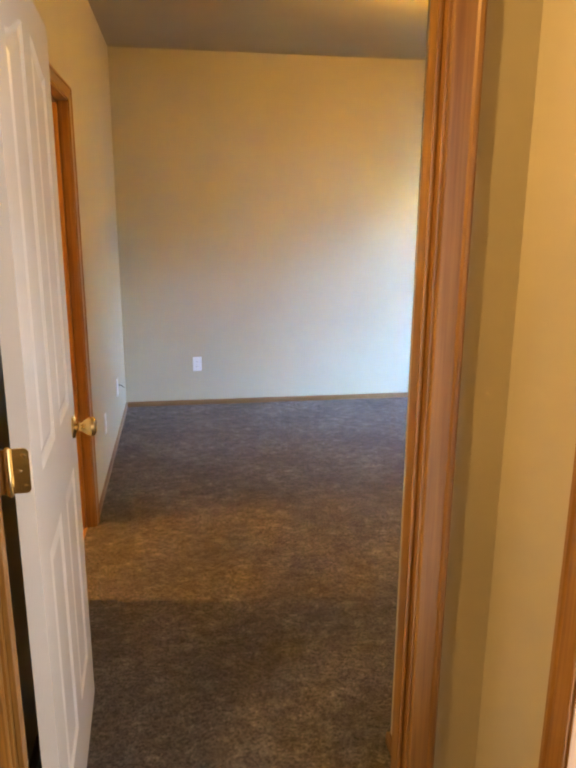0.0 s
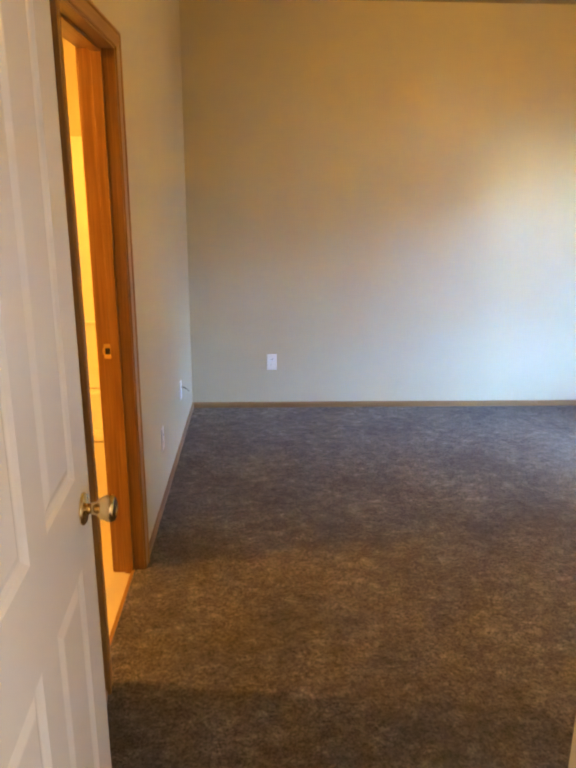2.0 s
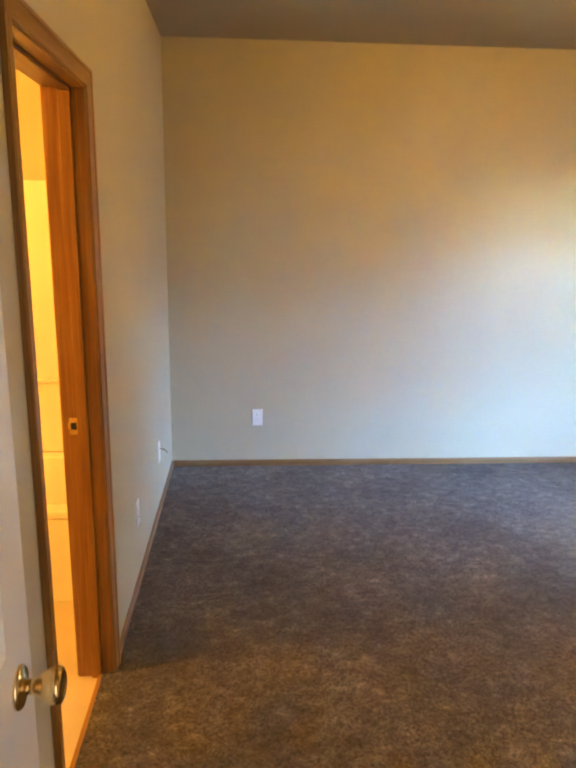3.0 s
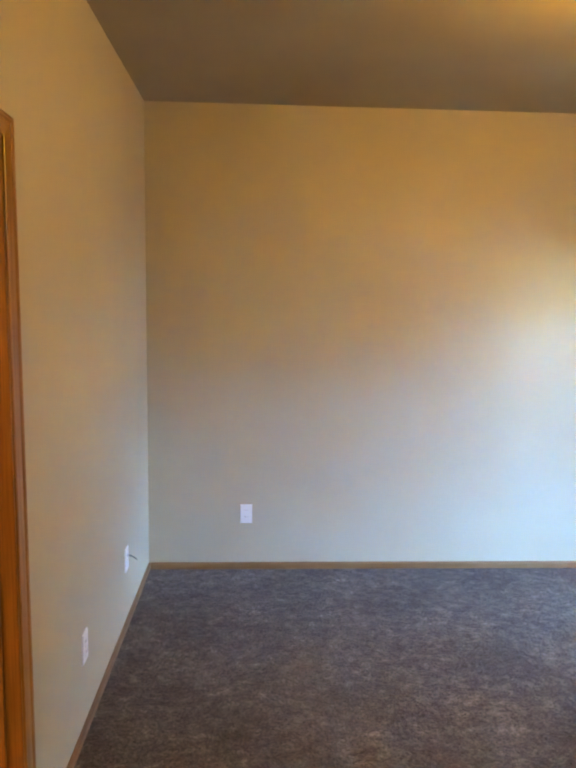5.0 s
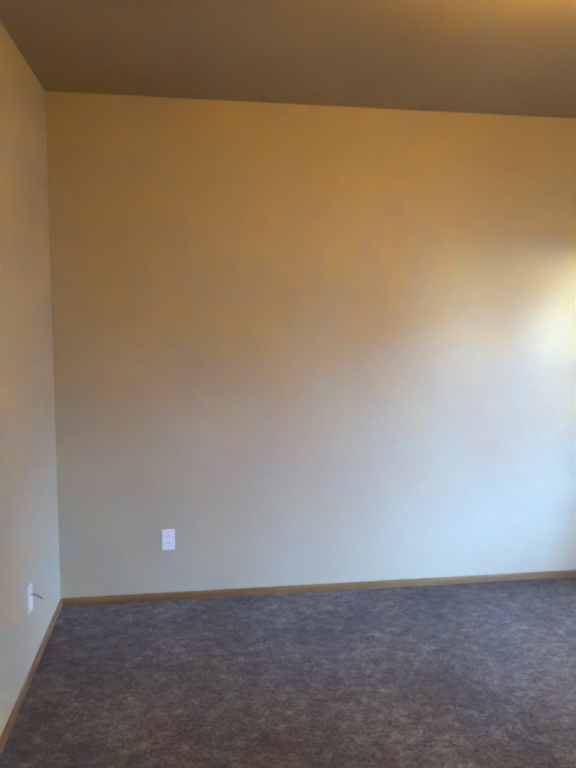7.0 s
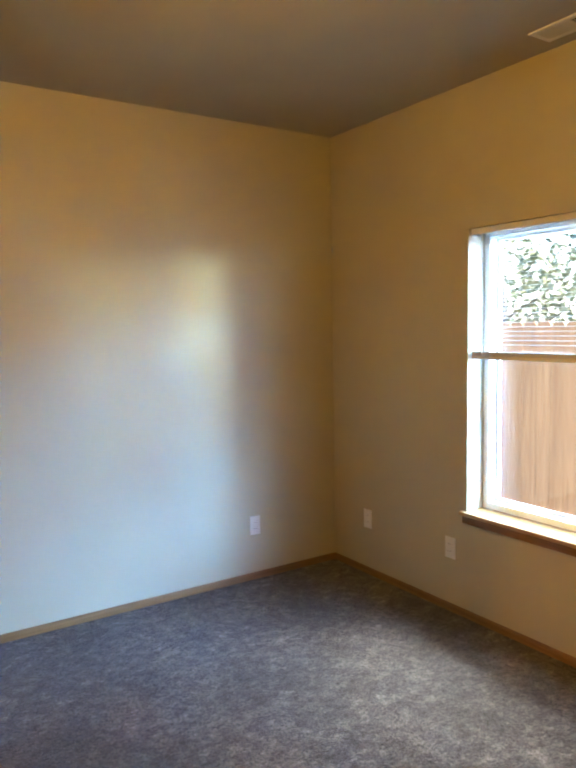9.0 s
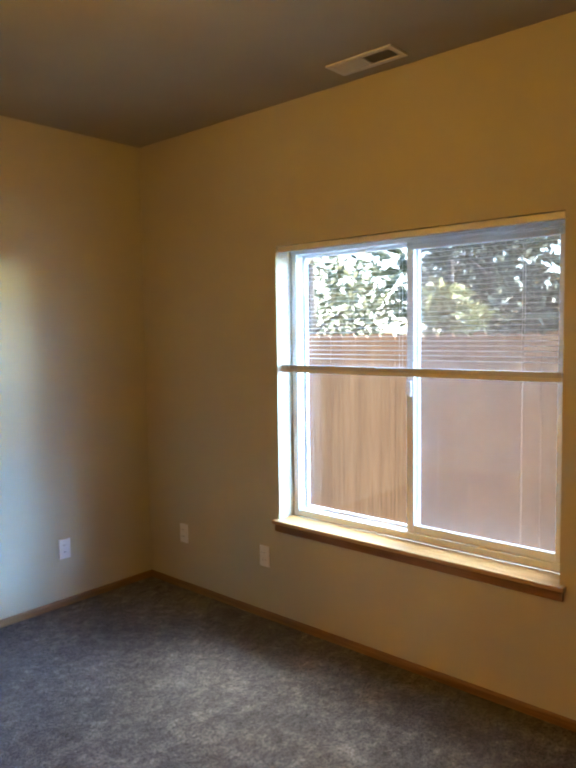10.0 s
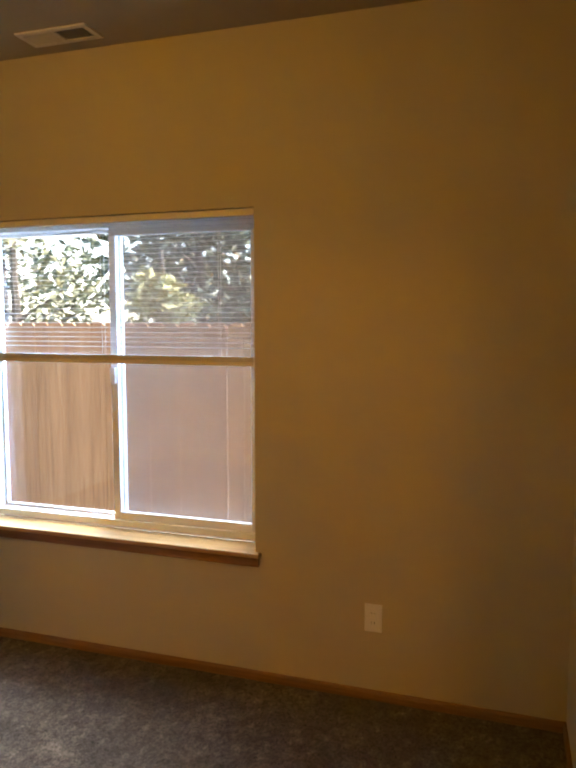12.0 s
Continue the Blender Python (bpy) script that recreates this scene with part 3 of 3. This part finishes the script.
for k in range(count + 25):
    s = new("slat", hanging if k < count else stacked)
    s.parent = blind
    s.location.z = -0.04 - k * PITCH if k < count else RAIL + 0.0162 + (k - count) * 0.00085
for y in (-hw + 0.16, 0.0, hw - 0.16):
    for x in (-0.0125, 0.0125):
        bm = bmesh.new()
        box(bm, x - 0.0006, x + 0.0006, y - 0.0006, y + 0.0006, RAIL + 0.011, -0.026)
        part("ladder_cord", bm, cord_white, blind)
bm = bmesh.new()
lathe(bm, [(0.0035, -0.62), (0.003, -0.6), (0.003, -0.03)], "z", 8)
bmesh.ops.translate(bm, verts=bm.verts, vec=(-0.02, hw - 0.07, 0))
part("tilt_wand", bm, plate_white, blind, "clear tilt wand", True)

# ---- bathroom ----
tub = thing("bathtub", pose(0, 0, 0), "white acrylic bathtub with a tall wall surround", "bathtub")
TY1 = TUB_Y + 0.80
bm = bmesh.new()
box(bm, -1.66, -0.13, TUB_Y + 0.01, TUB_Y + 0.05, -0.006, 0.39, 0.006)
box(bm, -1.66, -0.13, TUB_Y, TUB_Y + 0.09, 0.39, 0.43, 0.012)
box(bm, -1.66, -0.13, TY1 - 0.1, TY1 - 0.012, 0.0, 0.43, 0.012)
box(bm, -1.66, -1.56, TUB_Y + 0.09, TY1 - 0.1, 0.0, 0.43, 0.012)
box(bm, -0.24, -0.13, TUB_Y + 0.09, TY1 - 0.1, 0.0, 0.43, 0.012)
box(bm, -1.56, -0.24, TUB_Y + 0.05, TY1 - 0.1, 0.05, 0.09)
part("tub", bm, tub_gloss, tub)
for d in ((-1.66, -0.13, TY1 - 0.012, TY1 - 0.002), (-0.134, -0.124, TUB_Y, TY1 - 0.012), (-1.66, -1.648, TUB_Y, TY1 - 0.012)):
    boxpart("surround_panel", (*d, 0.43, 1.82), tub_gloss, tub, 0.003, "glossy white wall panel")
bm = bmesh.new()
box(bm, -1.2, -0.42, TY1 - 0.05, TY1 - 0.03, 0.815, 0.835, 0.008)
box(bm, -1.2, -1.18, TY1 - 0.04, TY1 - 0.01, 0.815, 0.835, 0.004)
box(bm, -0.44, -0.42, TY1 - 0.04, TY1 - 0.01, 0.815, 0.835, 0.004)
part("grab_bar", bm, tub_gloss, tub)

light_bar = thing("vanity_light", pose(BATH_W, -2.6, 2.1), "lit brass vanity light on the bathroom wall", "vanity light")
boxpart("bar", (0, 0.03, -0.3, 0.3, -0.06, 0.06), brass, light_bar, 0.004)
for y in (-0.2, 0, 0.2):
    bm = bmesh.new()
    bmesh.ops.create_uvsphere(bm, u_segments=20, v_segments=12, radius=0.06)
    bmesh.ops.translate(bm, verts=bm.verts, vec=(0.1, y, 0))
    part("bulb", bm, frosted, light_bar, "round frosted bulb, lit", True).visible_shadow = False

# ---- outdoors ----
GZ = -0.42
def earthy(name, a, b_, c):
    m, n, l, b = material(name, a, 0.95)
    v = coords(n, l)
    col = ramp(n, l, noise_at(n, l, v, 3, 6, 0.65), [(0.3, a), (0.5, b_), (0.72, c)])
    l.new(col, b.inputs["Base Color"])
    bump(n, l, b, noise_at(n, l, v, 40, 4), 0.8, 0.03)
    return m


soil = earthy("lawn_soil", (0.06, 0.07, 0.025), (0.1, 0.11, 0.04), (0.16, 0.14, 0.08))
bm = bmesh.new()
box(bm, -900, 900, -900, 900, GZ - 0.3, GZ)
tagged(new("ground", mesh_from("ground", bm, soil)), "patchy grass ground outside the window", "ground", kind="structure")
cedar = wooden("cedar_boards", 2, (0.27, 0.125, 0.056), (0.36, 0.17, 0.076), (0.44, 0.222, 0.104), 0.8)
FX = 6.15
FTOP = 1.535
fence = thing("fence", pose(FX, -2.0, GZ), "reddish cedar board fence in open shade", "fence")
for z in (0.25, 0.95, 1.6):
    boxpart("rail", (0.022, 0.06, -6, 9, z, z + 0.085), cedar, fence)
bm = bmesh.new()
outline = [(0, 0.03), (0.138, 0.03), (0.138, FTOP - GZ - 0.032), (0.108, FTOP - GZ), (0.03, FTOP - GZ), (0, FTOP - GZ - 0.032)]
sheets = [[bm.verts.new((bx, by, bz)) for by, bz in outline] for bx in (0, 0.018)]
bm.faces.new(sheets[0])
bm.faces.new(sheets[1][::-1])
for k in range(len(outline)):
    bm.faces.new((sheets[0][k], sheets[0][k - 1], sheets[1][k - 1], sheets[1][k]))
board = part("board", bm, cedar, fence)
board.location.y = -6
y = -6.0
rnd = random.Random(5)
for k in range(1, 106):
    y += 0.1395 + (0.007 if k == 47 else 0.004 if k == 46 else 0.0)
    o = new("board", board.data)
    o.parent = fence
    o.location = (rnd.uniform(-0.003, 0.003), y, rnd.uniform(-0.008, 0.008))
for k in range(6):
    boxpart("post", (0.06, 0.15, -5.6 + k * 2.6, -5.51 + k * 2.6, 0, FTOP - GZ - 0.05), cedar, fence)


def leafy(name, a, c):
    m, n, l, b = material(name, a, 0.55)
    g = n.new("ShaderNodeNewGeometry")
    l.new(ramp(n, l, g.outputs["Random Per Island"], [(0, a), (1, c)]), b.inputs["Base Color"])
    b.inputs["Transmission Weight"].default_value = 0.0
    b.inputs["Subsurface Weight"].default_value = 0.0
    return m


leaf_green = leafy("leaf_green", (0.04, 0.055, 0.03), (0.11, 0.13, 0.075))
# strong sunlight is painted into this paler leaf colour
leaf_sunlit = leafy("leaf_sunlit", (0.26, 0.26, 0.09), (0.42, 0.4, 0.17))
leaf_gold = leafy("leaf_gold", (0.08, 0.09, 0.04), (0.2, 0.19, 0.1))
bark = earthy("bark", (0.06, 0.045, 0.035), (0.1, 0.08, 0.06), (0.15, 0.12, 0.1))


def tree(place, height, spread, leaves, mat, seed, label, size=0.11):
    rnd = random.Random(seed)
    t = thing("tree", Matrix.Translation(place), label, "tree", "garden trees")
    bm = bmesh.new()
    tips = []

    def limb(p, q, r0, r1, steps=4):
        last = None
        for k in range(steps + 1):
            f = k / steps
            c = p.lerp(q, f) + Vector((rnd.uniform(-1, 1), rnd.uniform(-1, 1), 0)) * 0.04 * (0 < k < steps) * height / 4
            r = r0 + (r1 - r0) * f
            ring = [bm.verts.new(c + Vector((r * math.cos(a), r * math.sin(a), 0))) for a in [i * math.pi / 3.5 for i in range(7)]]
            if last:
                for i in range(7):
                    bm.faces.new((last[i], last[(i + 1) % 7], ring[(i + 1) % 7], ring[i]))
            last = ring
        bm.faces.new(last)

    top = Vector((rnd.uniform(-0.2, 0.2), rnd.uniform(-0.2, 0.2), height * 0.8))
    limb(Vector((0, 0, 0)), top, height * 0.03, height * 0.008, 7)
    for k in range(16):
        f = rnd.uniform(0.28, 0.98)
        a = k * 2.4 + rnd.uniform(-0.4, 0.4)
        p = top * f
        reach = spread * rnd.uniform(0.55, 1.0) * (1.15 - 0.6 * f)
        q = p + Vector((math.cos(a) * reach, math.sin(a) * reach, reach * rnd.uniform(0.1, 0.7)))
        limb(p, q, height * 0.011, height * 0.003)
        tips += [p.lerp(q, s) for s in (0.45, 0.7, 0.9, 1.0)]
    part("trunk", bm, bark, t, "grey-brown bark")
    verts, faces = [], []
    for k in range(leaves):
        c = rnd.choice(tips)
        p = c + Vector((rnd.gauss(0, 1), rnd.gauss(0, 1), rnd.gauss(0, 0.7))) * spread * 0.15
        s = size * rnd.uniform(0.6, 1.4)
        e = Euler((rnd.uniform(0, 6.3), rnd.uniform(0, 6.3), rnd.uniform(0, 6.3))).to_matrix()
        b0 = len(verts)
        for x, yy, z in ((0, -1, 0), (0.45, -0.1, 0.12), (0, 1, 0), (-0.45, -0.1, 0.12)):
            verts.append(p + e @ Vector((x * s, yy * s, z * s)))
        faces += [(b0, b0 + 1, b0 + 2), (b0, b0 + 2, b0 + 3)]
    me = bpy.data.meshes.new("crown")
    me.from_pydata(verts, [], faces)
    me.materials.append(mat)
    crown = new("crown", me)
    crown.parent = t
    return t


tree((10.2, 3.9, GZ), 4.6, 1.9, 1500, leaf_gold, 3, "sparse sunlit broadleaf tree behind the fence", 0.08)
tree((12.8, 6.4, GZ), 5.2, 2.2, 1500, leaf_green, 7, "sparse leafy tree further off", 0.1)
tree((11.3, 1.3, GZ), 4.8, 1.7, 2400, leaf_green, 4, "leafy green tree behind the fence", 0.085)
tree((9.0, 0.6, GZ), 3.6, 0.6, 2600, leaf_sunlit, 5, "young tree with sunlight painted into its pale leaves", 0.1)
tree((13.5, 2.2, GZ), 6.0, 2.6, 1300, leaf_green, 8, "tall dark green tree further off", 0.18)
tree((12.0, -0.6, GZ), 5.0, 1.8, 1300, leaf_green, 6, "tall dark green tree behind the fence", 0.15)
